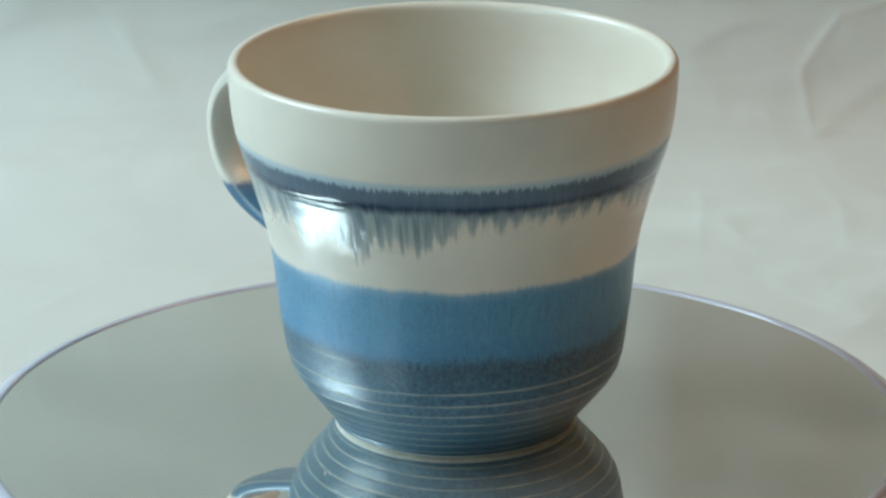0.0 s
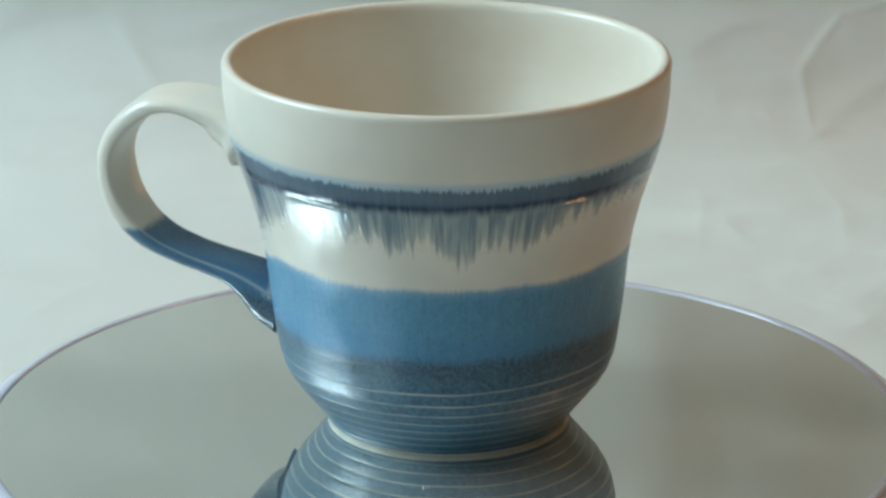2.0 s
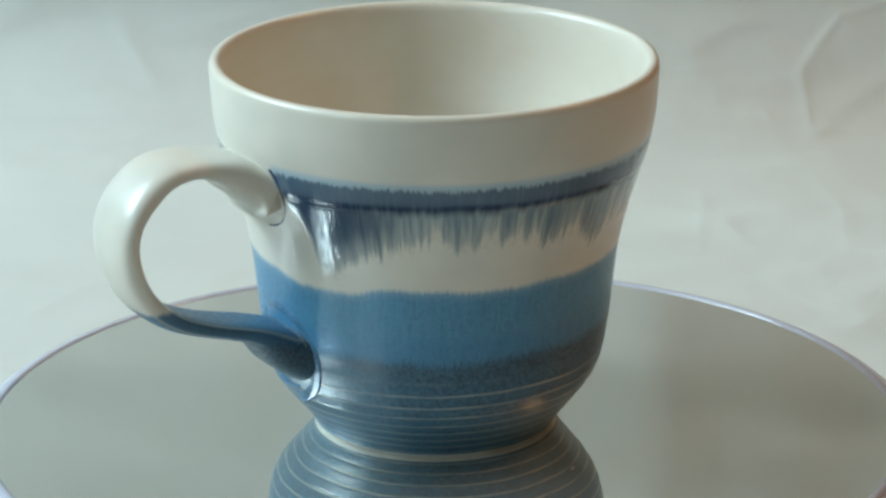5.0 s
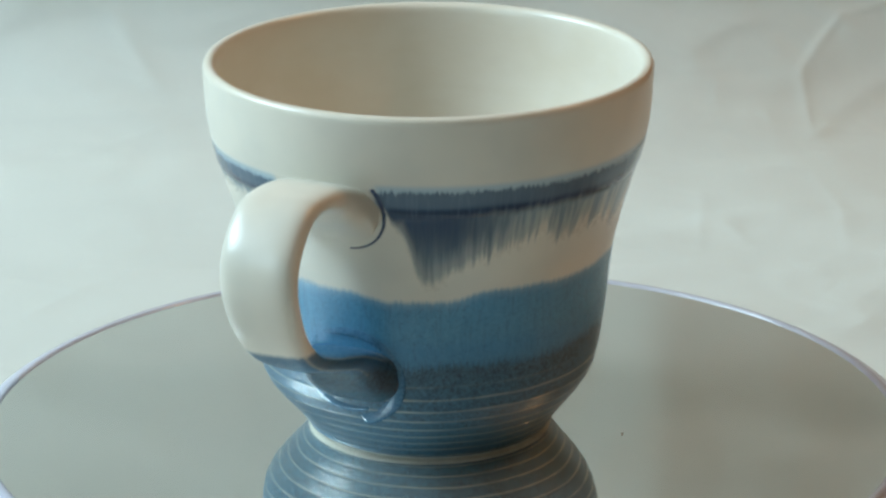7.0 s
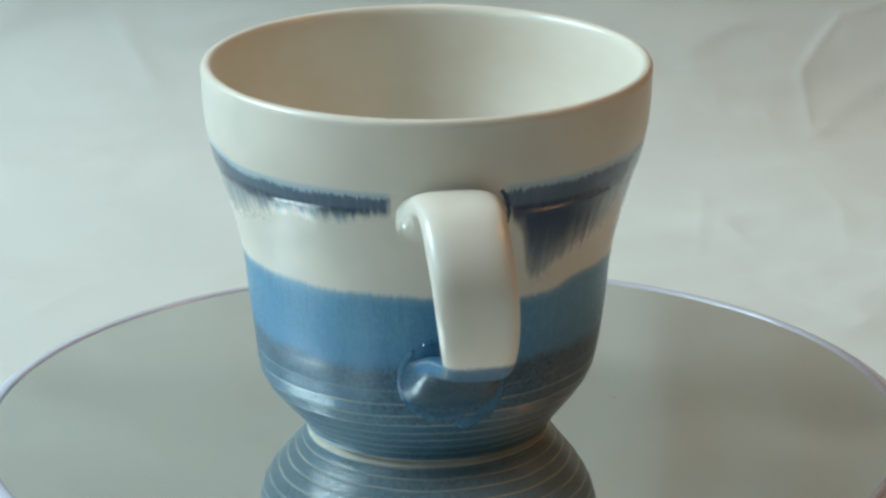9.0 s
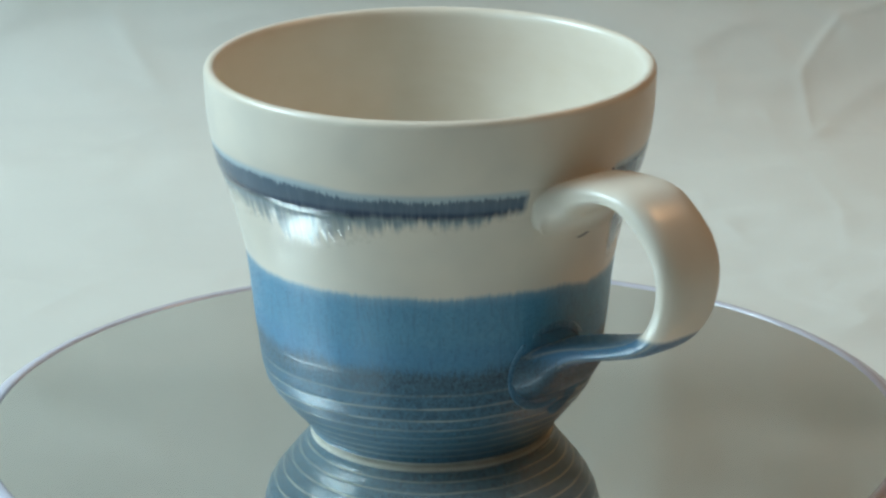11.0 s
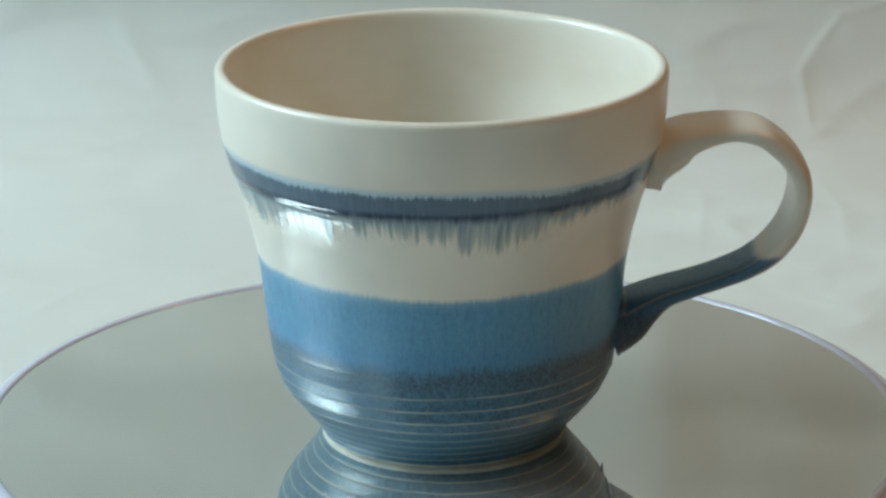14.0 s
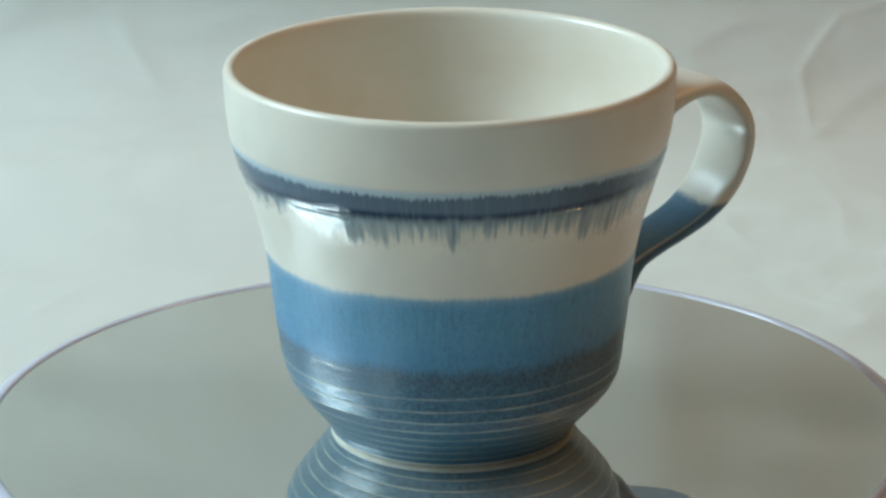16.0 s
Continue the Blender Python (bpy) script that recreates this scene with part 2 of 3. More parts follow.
# ---- building blocks ----
def part(name, bm, material, parent=None, label="", smooth=True):
    me = bpy.data.meshes.new(name)
    bmesh.ops.recalc_face_normals(bm, faces=bm.faces)
    bm.to_mesh(me)
    bm.free()
    for p in me.polygons:
        p.use_smooth = smooth
    me.materials.append(material)
    ob = new(name, me)
    if parent is not None:
        ob.parent = parent
    if label:
        tagged(ob, label)
    return ob


def box(bm, x0, y0, z0, x1, y1, z1, bevel=0.0):
    vs = bmesh.ops.create_cube(bm, size=1.0, matrix=Matrix.Translation(((x0 + x1) / 2, (y0 + y1) / 2, (z0 + z1) / 2)) @ Matrix.Diagonal((x1 - x0, y1 - y0, z1 - z0, 1)))["verts"]
    if bevel:
        bmesh.ops.bevel(bm, geom=list({e for v in vs for e in v.link_edges}), offset=bevel, segments=2, profile=0.5, affect="EDGES")
    return bm


def lathe(profile, n, shift=None):
    """Turns a list of (radius, height) round z; a radius of 0 is a pole. shift(az, r, z) moves the wall outwards."""
    bm = bmesh.new()
    rows = []
    for r, z in profile:
        if r < 1e-7:
            rows.append([bm.verts.new((0, 0, z))])
            continue
        row = []
        for i in range(n):
            a = 2 * math.pi * i / n
            rr = r + (shift(a, r, z) if shift else 0.0)
            row.append(bm.verts.new((rr * math.cos(a), rr * math.sin(a), z)))
        rows.append(row)
    for a, b in zip(rows, rows[1:]):
        for i in range(n):
            j = (i + 1) % n
            if len(a) == 1 and len(b) == 1:
                continue
            if len(a) == 1:
                bm.faces.new((a[0], b[i], b[j]))
            elif len(b) == 1:
                bm.faces.new((a[i], a[j], b[0]))
            else:
                bm.faces.new((a[i], a[j], b[j], b[i]))
    return bm


def smooth_through(points, steps):
    """Catmull-Rom through points of any size."""
    p = [np.array(q, float) for q in points]
    p = [2 * p[0] - p[1]] + p + [2 * p[-1] - p[-2]]
    out = []
    for i in range(1, len(p) - 2):
        for k in range(steps):
            t = k / steps
            out.append(0.5 * (2 * p[i] + (p[i + 1] - p[i - 1]) * t + (2 * p[i - 1] - 5 * p[i] + 4 * p[i + 1] - p[i + 2]) * t * t + (3 * p[i] - p[i - 1] - 3 * p[i + 1] + p[i + 2]) * t ** 3))
    out.append(p[-2])
    return out


# ---- the room, closed round the table ----
TABLE_Z = -0.034
FLOOR_Z = TABLE_Z - 0.76
CEIL_Z = FLOOR_Z + 2.5
X0, X1, Y0, Y1 = -1.03, 2.0, -2.2, 1.5


def structure(name, bm, material, label):
    return tagged(part(name, bm, material, smooth=False), label, kind="structure")


structure("floor", box(bmesh.new(), X0 - 0.2, Y0 - 0.2, FLOOR_Z - 0.1, X1 + 0.2, Y1 + 0.2, FLOOR_Z), FLOOR_WOOD, "dark wooden floor of the room")
structure("ceiling", box(bmesh.new(), X0 - 0.2, Y0 - 0.2, CEIL_Z, X1 + 0.2, Y1 + 0.2, CEIL_Z + 0.1), CEILING_PAINT, "plain pale painted ceiling")
# walls out of view: dark ones hold back bounce, the pale south one adds it
structure("wall_north", box(bmesh.new(), X0 - 0.2, Y1, FLOOR_Z, X1 + 0.2, Y1 + 0.2, CEIL_Z), WALL_PAINT, "unseen dark brown wall closing the room")
structure("wall_south", box(bmesh.new(), X0 - 0.2, Y0 - 0.2, FLOOR_Z, X1 + 0.2, Y0, CEIL_Z), BOUNCE_WALL, "unseen pale beige wall that bounces light to the front")
structure("wall_east", box(bmesh.new(), X1, Y0, FLOOR_Z, X1 + 0.2, Y1, CEIL_Z), DIM_WALL, "unseen dark warm brown wall, kept dim to limit bounce")
# window wall: two openings right through it
OPENINGS = ((-1.09, -0.75), (-0.24, 0.50))
WZ0, WZ1 = 0.60, 1.22
bm = bmesh.new()
box(bm, X0 - 0.2, Y0, FLOOR_Z, X0, Y1, WZ0)
box(bm, X0 - 0.2, Y0, WZ1, X0, Y1, CEIL_Z)
edges_y = [Y0, *[v for o in OPENINGS for v in o], Y1]
for a, b in zip(edges_y[::2], edges_y[1::2]):
    box(bm, X0 - 0.2, a, WZ0, X0, b, WZ1)
structure("wall_west", bm, WALL_PAINT, "unseen dark brown wall with two window openings")
for k, (a, b) in enumerate(OPENINGS):
    win = tagged(new(f"window_{k + 1}"), "white painted window frame in the wall", kind="structure")
    win.location = (X0 - 0.1, (a + b) / 2, WZ0)
    w, h = (b - a) / 2, WZ1 - WZ0
    for name, q in (("window_sill", (-0.04, -w, 0, 0.04, w, 0.025)), ("frame_top", (-0.03, -w, h - 0.025, 0.03, w, h)), ("frame_side", (-0.03, -w, 0.025, 0.03, -w + 0.02, h - 0.025)), ("frame_side", (-0.03, w - 0.02, 0.025, 0.03, w, h - 0.025))):
        part(name, box(bmesh.new(), *q, bevel=0.003), FRAME_PAINT, win, smooth=False)


# ---- table and paper sweep ----
def make_table():
    t = tagged(new("table"), "brown wooden table covered by a pale paper sweep", "table")
    t.location = (0, -0.15, FLOOR_Z)
    h = TABLE_Z - 0.002 - FLOOR_Z
    part("tabletop", box(bmesh.new(), -0.75, -0.65, h - 0.03, 0.75, 0.65, h, 0.004), TABLE_WOOD, t, smooth=False)
    for sx in (-1, 1):
        for sy in (-1, 1):
            part("leg", box(bmesh.new(), sx * 0.68 - 0.03, sy * 0.58 - 0.03, 0, sx * 0.68 + 0.03, sy * 0.58 + 0.03, h - 0.03, 0.004), TABLE_WOOD, t, smooth=False)


make_table()


def crease(x, s, ax, as_, bx, bs, width, height):
    """A ridge along a line on the sheet, thinning out to its ends."""
    dx, ds = bx - ax, bs - as_
    t = max(0.0, min(1.0, ((x - ax) * dx + (s - as_) * ds) / (dx * dx + ds * ds)))
    d = math.hypot(x - ax - t * dx, s - as_ - t * ds)
    return height * math.sin(math.pi * (0.15 + 0.7 * t)) * math.exp(-(d / width) ** 1.3)


# folds in the paper: from (x, s), to (x, s), width, height, in mm
CREASES = [tuple(v / 1000 for v in row) for row in (
    (144, 346, 123, 339, 1.41, 0.38),
    (123, 339, 110, 318, 1.32, 0.42),
    (110, 318, 112, 292, 1.14, 0.38),
    (121, 340, 129, 333, 2.55, 0.42),
    (84, 315, 83, 296, 1.41, 0.21),
    (98, 300, 100, 293, 1.32, 0.29),
    (80, 221, 86, 208, 2.11, 0.38),
    (76, 243, 72, 203, 1.41, 0.21),
    (110, 287, 118, 294, 1.58, 0.38),
    (110, 267, 117, 219, 2.2, 0.21),
    (69, 262, 121, 269, 2.2, 0.21),
    (58, 293, 141, 294, 2.55, 0.21),
    (115, 240, 114, 204, 1.58, 0.21),
    (-100, 336, -86, 306, 4.14, 0.67),
    (-86, 306, -111, 323, 3.52, 0.38),
    (-112, 147, -96, 176, 2.55, 0.34),
    (-96, 176, -78, 193, 2.2, 0.25),
    (-112, 265, -79, 285, 3.17, 0.25),
    (-127, 325, -123, 296, 2.55, 0.13))]
BEND_Y, BEND_R = 0.26, 0.07


def make_sweep():
    """A long sheet of paper: flat on the table, bent up behind the turntable."""
    xs = list(np.linspace(-0.60, -0.18, 40)[:-1]) + list(np.linspace(-0.18, 0.18, 321)) + list(np.linspace(0.18, 0.26, 14)[1:])
    ss = list(np.linspace(-0.62, 0.02, 70)[:-1]) + list(np.linspace(0.02, 0.38, 301)) + list(np.linspace(0.38, 0.66, 60)[1:])
    nx = len(xs) - 1
    quarter = BEND_R * math.pi / 2
    bm = bmesh.new()
    rows = []
    for s in map(float, ss):
        # place and normal of the bent sheet
        if s < BEND_Y:
            base, nor = Vector((0, s, TABLE_Z)), Vector((0, 0, 1))
        elif s < BEND_Y + quarter:
            a = (s - BEND_Y) / BEND_R
            base = Vector((0, BEND_Y + BEND_R * math.sin(a), TABLE_Z + BEND_R * (1 - math.cos(a))))
            nor = Vector((0, -math.sin(a), math.cos(a)))
        else:
            base, nor = Vector((0, BEND_Y + BEND_R, TABLE_Z + BEND_R + s - BEND_Y - quarter)), Vector((0, -1, 0))
        row = []
        for x in map(float, xs):
            h = 0.003 * noise.noise((x * 4, s * 7, 1.0)) + 0.0016 * noise.noise((x * 11, s * 26, 4.0))
            r = noise.noise((x * 9 + 3, s * 13, 8.0))
            h += 0.0006 * max(0.0, 1 - abs(r) * 6) * min(1.0, max(0.45, (x + 0.1) * 8))
            r = noise.noise((x * 21 + 7, s * 30, 2.0))
            h += 0.00025 * max(0.0, 1 - abs(r) * 5)
            r = noise.noise((x * 48 + 5, s * 60, 6.0))
            h += 0.00012 * max(0.0, 1 - abs(r) * 4) * min(1.0, max(0.3, (x + 0.05) * 12))
            # fine crumpling, stronger on the side away from the window
            rough_ = min(1.0, max(0.35, 0.6 + x * 4))
            h += rough_ * (0.00075 * noise.noise((x * 17 + 2, s * 27, 3.0)) + 0.00044 * noise.noise((x * 37, s * 52, 5.0)))
            r = noise.noise((x * 26 + 11, s * 34, 12.0))
            h += 0.00022 * rough_ * max(0.0, 1 - abs(r) * 4)
            # the hanging sheet bows, its middle nearest; shaped to darken away from the window
            xc = min(0.16, max(-0.20, x))
            h += (0.014 - 0.40 * xc * xc - 0.040 * xc) * min(1.0, max(0.0, (s - 0.19) / 0.10)) * (1 - 0.6 * min(1.0, max(0.0, (s - 0.37) / 0.07)))
            # a broad soft fold down the hanging part, added to darken its +x side
            up_ = min(1.0, max(0.0, (s - 0.36) / 0.08))
            h -= up_ * (0.007 * (1 + math.tanh((x - 0.112) / 0.045)) - 0.0014 * math.exp(-((x - 0.070) / 0.014) ** 2))
            if abs(x) < 0.18 and 0.02 < s < 0.38:
                for c in CREASES:
                    h += crease(x, s, *c)
            flat = min(1.0, max(0.0, (math.hypot(x, s) - 0.095) / 0.05))
            h = 0.0005 + (h + 0.004) * flat
            row.append(bm.verts.new(base + nor * h + Vector((x, 0, 0))))
        rows.append(row)
    for a, b in zip(rows, rows[1:]):
        for i in range(nx):
            bm.faces.new((a[i], a[i + 1], b[i + 1], b[i]))
    ob = part("paper_backdrop", bm, PAPER)
    tagged(ob, "creased pale grey-white paper sweep hung behind and laid under the turntable", "backdrop")
    m = ob.modifiers.new("thickness", "SOLIDIFY")
    m.thickness, m.offset = 0.0003, -1.0


make_sweep()


# ---- the turntable ----
def make_turntable():
    t = tagged(new("turntable"), "round mirrored display turntable with a polished rim on the paper", "turntable")
    part("mirror_plate", lathe([(0.0, -0.004), (0.0985, -0.004), (0.0998, -0.0035), (0.1, -0.0004), (0.0998, 0.0), (0.0, 0.0)], 192), MIRROR, t, "mirrored glass top", smooth=False)
    ring = [(0.1007 + 0.0012 * math.cos(a), -0.0004 + 0.0009 * math.sin(a)) for a in (2 * math.pi * k / 12 for k in range(13))]
    part("edge_bead", lathe(ring, 240), RIM_METAL, t, "polished bright edge of the mirror")
    part("rim", lathe([(0.1012, -0.0007), (0.1020, -0.0004), (0.1032, -0.0006), (0.1042, -0.0013), (0.1046, -0.0023), (0.1046, -0.0052), (0.1041, -0.0058), (0.1012, -0.0058), (0.1012, -0.0007)], 240), RIM_PLASTIC, t, "pale lilac plastic rim")
    part("base", lathe([(0.0, TABLE_Z + 0.0006), (0.082, TABLE_Z + 0.0006), (0.084, TABLE_Z + 0.003), (0.084, -0.012), (0.094, -0.0045), (0.0, -0.0045)], 96), BASE_PLASTIC, t, "pale plastic drum", smooth=False)
    for x, y, r in ((0.0403, 0.0010, 0.00036), (0.0399, 0.0019, 0.00022)):
        bm = bmesh.new()
        bmesh.ops.create_icosphere(bm, subdivisions=2, radius=r, matrix=Matrix.Translation((x, y, 0.0002)) @ Matrix.Diagonal((1, 0.8, 0.3, 1)))
        part("dust_speck", bm, DUST, t, "dark speck of dust")
    return t


turntable = make_turntable()

# ---- the mug ----
HANDLE_AZ = radians(-99.0)
# outer wall: (height, radius) in mm
WALL = [(0.8, 26.75), (2.0, 27.25), (4.1, 28.6), (6.1, 30.1), (8.2, 31.6), (10.2, 33.05), (12.3, 34.4), (14.3, 35.5), (16.4, 36.35), (18.4, 36.95), (20.5, 37.4), (24.6, 38.0), (28.7, 38.5), (32.8, 38.95), (36.9, 39.35), (41.0, 39.9), (45.1, 40.7), (49.2, 41.7), (53.3, 42.85), (57.3, 44.1), (61.4, 45.4), (65.5, 46.55), (69.6, 47.4), (73.7, 47.85), (77.8, 48.05), (80.4, 48.15)]


def outer_radius(z):
    return float(np.interp(z, [w[0] for w in WALL], [w[1] for w in WALL]))


def fuller(deg, z):
    """How far the shoulder over the foot stands out on one side, in mm."""
    if z > 45:
        return 0.0
    away = (deg + 99 + 180) % 360 - 180
    return 1.45 * math.exp(-((z - 11.5) / 6.2) ** 2) * (0.3 + 0.7 * (0.5 + 0.5 * math.cos(radians(deg - 185))) ** 2) * min(1.0, z / 3.5) * (1 - 0.2 * math.exp(-(away / 15) ** 2))


def make_mug():
    mug = tagged(new("mug"), "hand-thrown stoneware mug with cream and blue banded glaze", "mug")
    fine = smooth_through([(w[1], w[0]) for w in WALL], 18)
    outer = [(r / 1000, z / 1000) for r, z in fine]
    lip = [(48.12, 81.1), (47.85, 81.75), (47.3, 82.1), (46.6, 82.15), (45.95, 81.85), (45.5, 81.2)]
    inner = [(45.2, 80.0), (44.7, 77), (44.4, 73), (44.0, 69), (43.2, 65), (42.0, 61), (40.8, 57), (39.6, 53), (38.6, 49), (37.5, 45), (36.8, 40), (36.2, 34), (35.6, 28), (34.6, 22), (32.5, 16), (28.5, 11), (22, 8.2), (12, 7.3), (0.0, 7.0)]
    prof = [(0.0, 0.0030), (0.0225, 0.0028), (0.0250, 0.0012)] + outer + [(r / 1000, z / 1000) for r, z in lip + inner]

    def rings(a, r, z):
        deg = math.degrees(a) if a < math.pi else math.degrees(a) - 360
        if 0.010 < z < 0.078 and r * 1000 < outer_radius(z * 1000) - 1.2:
            # soft finger marks inside
            return 0.00007 * math.sin(z * 1000 * 1.35 - a + 0.6 * math.sin(2 * a))
        if 0.056 < z < 0.070:
            # the band's glaze lies thick and ends below in a rounded step
            foot_z = 61.0 + 0.35 * math.sin(3 * a + 1) + 0.25 * math.sin(7 * a)
            lo, hi = min(1.0, max(0.0, (z * 1000 - foot_z + 0.7) / 1.4)), min(1.0, max(0.0, (68.0 - z * 1000) / 5.5))
            shut = min(1.0, max(0.0, abs(deg + 101.5) - 14) / 4)
            thick = 0.00015 + 0.00006 * math.sin(5 * a + 2) + 0.00004 * math.sin(11 * a)
            return shut * thick * lo * lo * (3 - 2 * lo) * hi * hi * (3 - 2 * hi)
        # the shoulder over the foot is fuller on one side
        full = fuller(deg, z * 1000) / 1000
        if r < 0.0264 or z > 0.045:
            return 0.0
        if z > 0.024:
            return full
        d = ring_phase(a if a < math.pi else a - 2 * math.pi, z * 1000)
        return 0.00011 * math.exp(-(d / 0.13) ** 2) * min(1.0, max(0.15, (0.020 - z) / 0.006)) - 0.00005 + full

    body = part("body", lathe(prof, 288, rings), BODY_GLAZE, mug, "cream and blue banded glazed wall")
    body.data.materials.append(CREAM_GLAZE)
    for p in body.data.polygons:
        c = p.center
        if c.z > 0.0812 or (c.z > 0.0065 and math.hypot(c.x, c.y) * 1000 < outer_radius(c.z * 1000) - 1.2):
            p.material_index = 1
    foot = [(0.0228, 0.0026), (0.0232, 0.0004), (0.0237, 0.0), (0.0257, 0.0), (0.0263, 0.0003), (0.02665, 0.0009), (0.0262, 0.0012), (0.0228, 0.0026)]
    part("foot_ring", lathe(foot, 160), BARE_CLAY, mug, "unglazed pale clay foot")

    # strap handle: (reach, height, thickness, width, lean to its side) in mm
    track = [(44.7, 60.5, 11.2, 22.2, -1.0), (45.6, 60.9, 12.4, 22.6, -1.0), (48.4, 62.8, 9.6, 20.2, -1.2), (52.7, 65.5, 6.2, 18.4, -1.4), (60.2, 67.0, 3.8, 17.2, -1.5), (66.3, 66.1, 3.9, 17.0, -1.4), (70.8, 63.0, 4.1, 17.0, -1.2), (74.5, 58.8, 4.0, 17.0, -0.8), (76.0, 54.4, 3.9, 16.8, -0.4), (75.6, 49.2, 4.0, 16.4, 0.1), (73.5, 43.9, 4.2, 15.6, 0.6), (70.0, 39.5, 4.2, 14.6, 1.0), (65.4, 36.1, 3.8, 14.0, 1.2), (59.0, 33.3, 3.6, 13.8, 1.2), (53.4, 31.4, 3.8, 14.0, 1.0), (48.0, 29.6, 4.6, 15.0, 0.8), (43.8, 27.2, 7.0, 16.6, 0.4), (39.8, 24.4, 10.0, 19.0, 0.2), (35.8, 23.0, 12.5, 21.0, 0.0)]
    path = smooth_through(track, 8)
    e = Vector((math.cos(HANDLE_AZ), math.sin(HANDLE_AZ), 0))
    side = Vector((-e.y, e.x, 0))
    up = Vector((0, 0, 1))
    bm = bmesh.new()
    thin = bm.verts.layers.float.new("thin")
    n = 56
    rows = []
    for k, q in enumerate(path):
        a, b = path[max(0, k - 1)], path[min(len(path) - 1, k + 1)]
        tan = (e * (b[0] - a[0]) + up * (b[1] - a[1])).normalized()
        out = tan.cross(side).normalized()
        c = e * q[0] + up * q[1] + side * q[4]
        crown = min(1.0, max(0.0, (q[0] - 47) / 26))
        crown = crown * crown * (3 - 2 * crown)
        row = []
        for i in range(n):
            f = 2 * math.pi * i / n
            cs, sn = math.cos(f), math.sin(f)
            ex = 0.52
            p = c + side * (q[3] / 2 * math.copysign(abs(cs) ** ex, cs)) + out * (q[2] / 2 * math.copysign(abs(sn) ** 0.75, sn) * (1 + crown * (0.68 if sn > 0 else -0.4)))
            # the roots end inside the wall
            reach, least = math.hypot(p.x, p.y), outer_radius(p.z) - 1.8
            near = min(1.0, max(0.0, (50.5 - q[0]) / 5.0)) if k < len(path) / 2 else 0.0
            tongue = least + 1.0 + 4.3 * min(1.0, k / 3) ** 0.5
            if near and p.z < c.z + 1.5 and reach > tongue:
                near *= min(1.0, (c.z + 1.5 - p.z) / 3.0)
                whole = reach + near * near * (3 - 2 * near) * (tongue - reach)
                p.x, p.y, reach = p.x * whole / reach, p.y * whole / reach, whole
            if reach < least:
                p.x, p.y = p.x * least / reach, p.y * least / reach
            v = bm.verts.new(p / 1000)
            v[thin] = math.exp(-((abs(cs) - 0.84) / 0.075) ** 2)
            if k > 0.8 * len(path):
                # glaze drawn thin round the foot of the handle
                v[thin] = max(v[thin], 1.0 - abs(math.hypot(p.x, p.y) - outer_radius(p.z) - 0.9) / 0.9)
            row.append(v)
        rows.append(row)
    for a, b in zip(rows, rows[1:]):
        for i in range(n):
            bm.faces.new((a[i], a[(i + 1) % n], b[(i + 1) % n], b[i]))
    bm.faces.new(rows[0])
    bm.faces.new(rows[-1])
    part("handle", bm, HANDLE_GLAZE, mug, "cream strap handle with a blue lower end")

    def on_wall(az, z, lift):
        r = outer_radius(z) + fuller(az, z) + lift
        return Vector((r * math.cos(radians(az)), r * math.sin(radians(az)), z)) / 1000

    def bead(name, spots, material, label, flat=0.34):
        """A run of thick glaze along the wall: (turn, height, radius) in degrees and mm."""
        line = smooth_through(spots, 8)
        bm = bmesh.new()
        rows, m = [], 12
        pts = [on_wall(q[0], q[1], 0.02) for q in line]
        for k, q in enumerate(line):
            tan = (pts[min(len(pts) - 1, k + 1)] - pts[max(0, k - 1)]).normalized()
            out = Vector((math.cos(radians(q[0])), math.sin(radians(q[0])), 0))
            across = tan.cross(out).normalized()
            rows.append([bm.verts.new(pts[k] + (across * math.cos(2 * math.pi * i / m) + out * (flat * math.sin(2 * math.pi * i / m))) * q[2] / 1000) for i in range(m)])
        for a, b in zip(rows, rows[1:]):
            for i in range(m):
                bm.faces.new((a[i], a[(i + 1) % m], b[(i + 1) % m], b[i]))
        bm.faces.new(rows[0])
        bm.faces.new(rows[-1])
        part(name, bm, material, mug, label)

    bead("glaze_bead", [(-108, 31.5, 0.41), (-102, 32.4, 0.94), (-95, 32.2, 1.08), (-88.5, 30.0, 0.94), (-84.5, 26.0, 1.22), (-83.2, 21.5, 1.49), (-85.0, 17.0, 1.62), (-90.0, 14.2, 1.76), (-94.5, 12.9, 1.89), (-97.0, 12.8, 0.68)], POOLED, "thick blue run of pooled glaze", 0.15)
    bead("glaze_bead", [(-94.0, 14.9, 0.41), (-101, 14.6, 0.94), (-107.5, 15.6, 1.22), (-112.3, 18.5, 1.35), (-114.3, 22.5, 1.22), (-113.6, 26.5, 0.94), (-111, 30.0, 0.41)], POOLED, "thick blue run of pooled glaze", 0.15)
    bead("glaze_line", [(-87.7, 66.6, 0.43), (-85.8, 64.2, 0.56), (-85.0, 61.0, 0.43), (-85.6, 57.5, 0.31), (-88.2, 54.4, 0.26), (-92.2, 52.7, 0.22), (-95.7, 52.2, 0.12)], LINE_GLAZE, "thin dark blue line of glaze at the handle's root")
    return mug


mug = make_mug()


# ---- what turns ----
MUG_AT = (-0.0034, 0.0006)
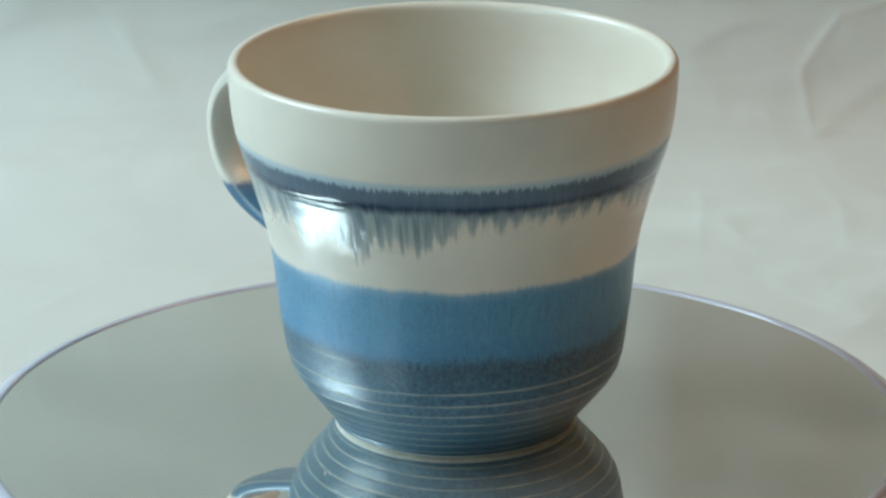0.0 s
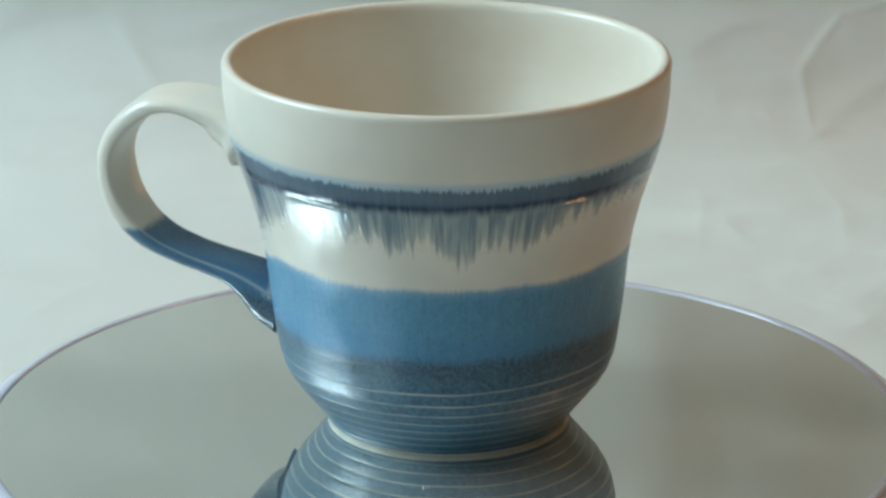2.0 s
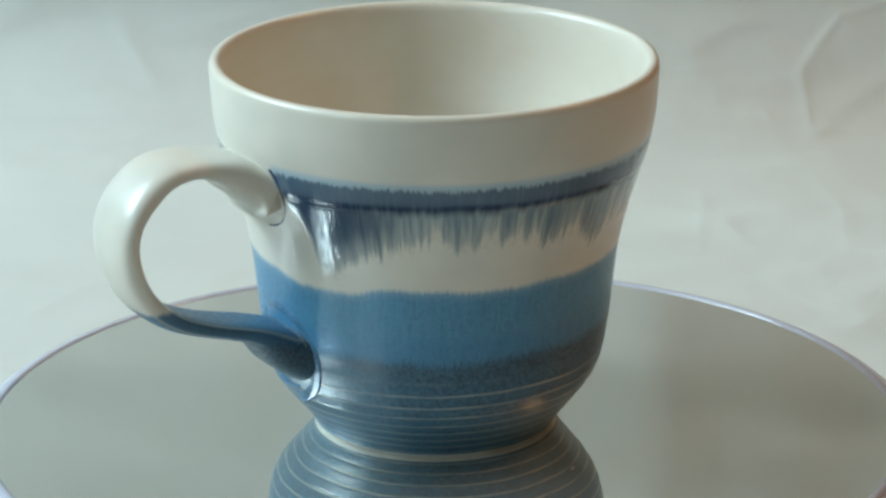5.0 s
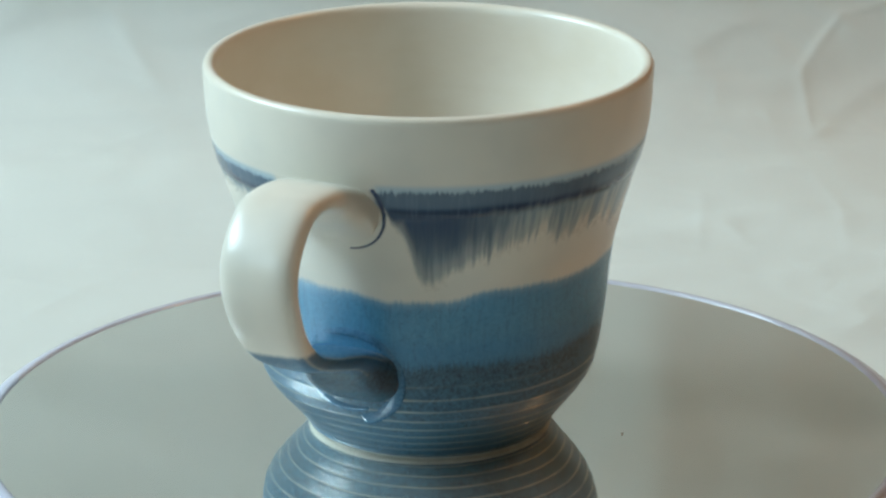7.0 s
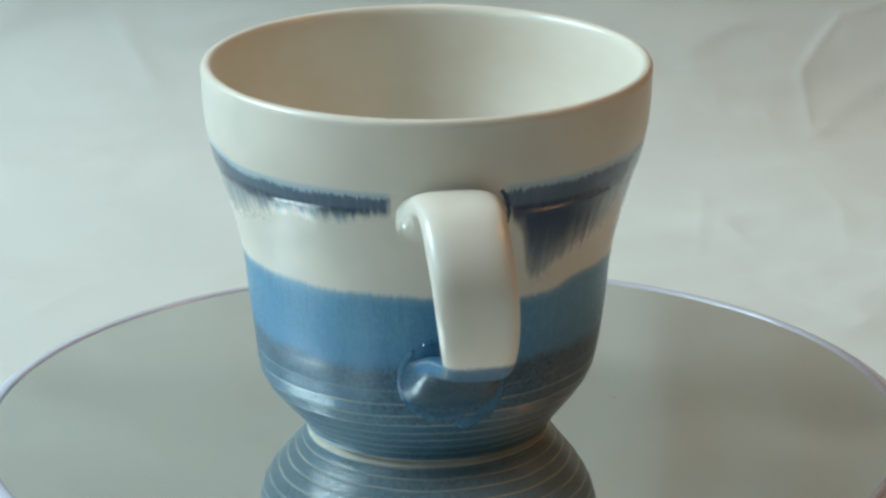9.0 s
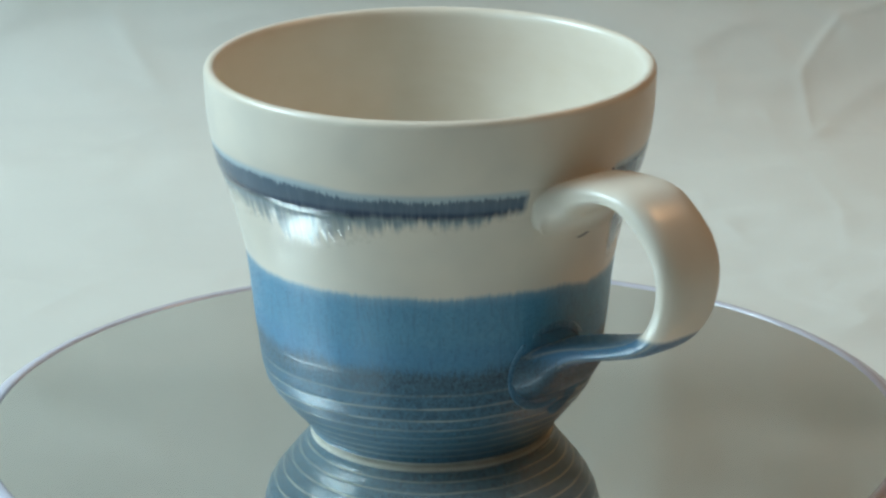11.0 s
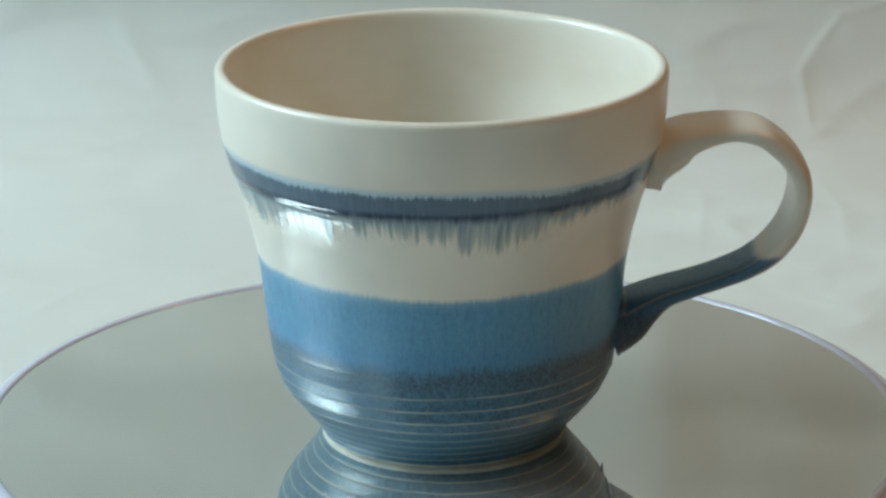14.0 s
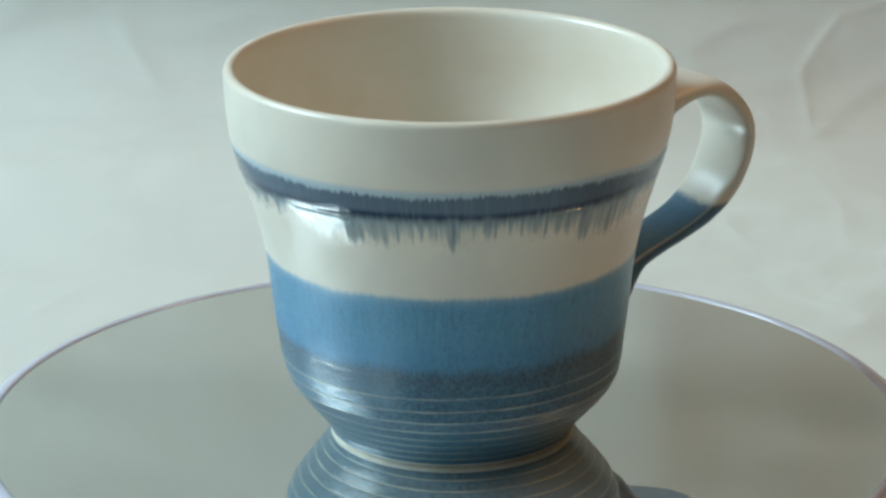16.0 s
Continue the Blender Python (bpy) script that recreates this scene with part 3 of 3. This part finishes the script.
TURN = [(0.0, -129.91), (0.5, -121.72), (1.0, -113.61), (1.5, -105.55), (2.0, -97.51), (2.5, -89.46), (3.0, -81.45), (3.5, -73.32), (4.0, -65.19), (4.8, -52.16), (5.6, -39.13), (6.5, -24.53), (7.0, -16.49), (7.5, -8.31), (8.0, -0.02), (8.5, 8.3), (9.0, 16.66), (9.8, 30.34), (10.7, 45.98), (11.5, 59.93), (12.0, 68.58), (12.5, 77.3), (13.0, 85.44), (13.5, 93.17), (14.0, 101.01), (14.5, 109.05), (15.0, 117.22), (15.5, 125.4), (16.0, 133.55)]


def motions():
    """Turntable and mug turn together about the axis at x = y = 0."""
    table_rows, mug_rows = [], []
    for t, deg in TURN:
        c, s = math.cos(radians(deg)), math.sin(radians(deg))
        table_rows.append((t, pose(0, 0, 0, 0, 0, deg)))
        mug_rows.append((t, pose(MUG_AT[0] * c - MUG_AT[1] * s, MUG_AT[0] * s + MUG_AT[1] * c, 0.00008, 0, 0.2, deg)))
    walk(turntable, table_rows)
    walk(mug, mug_rows)


motions()
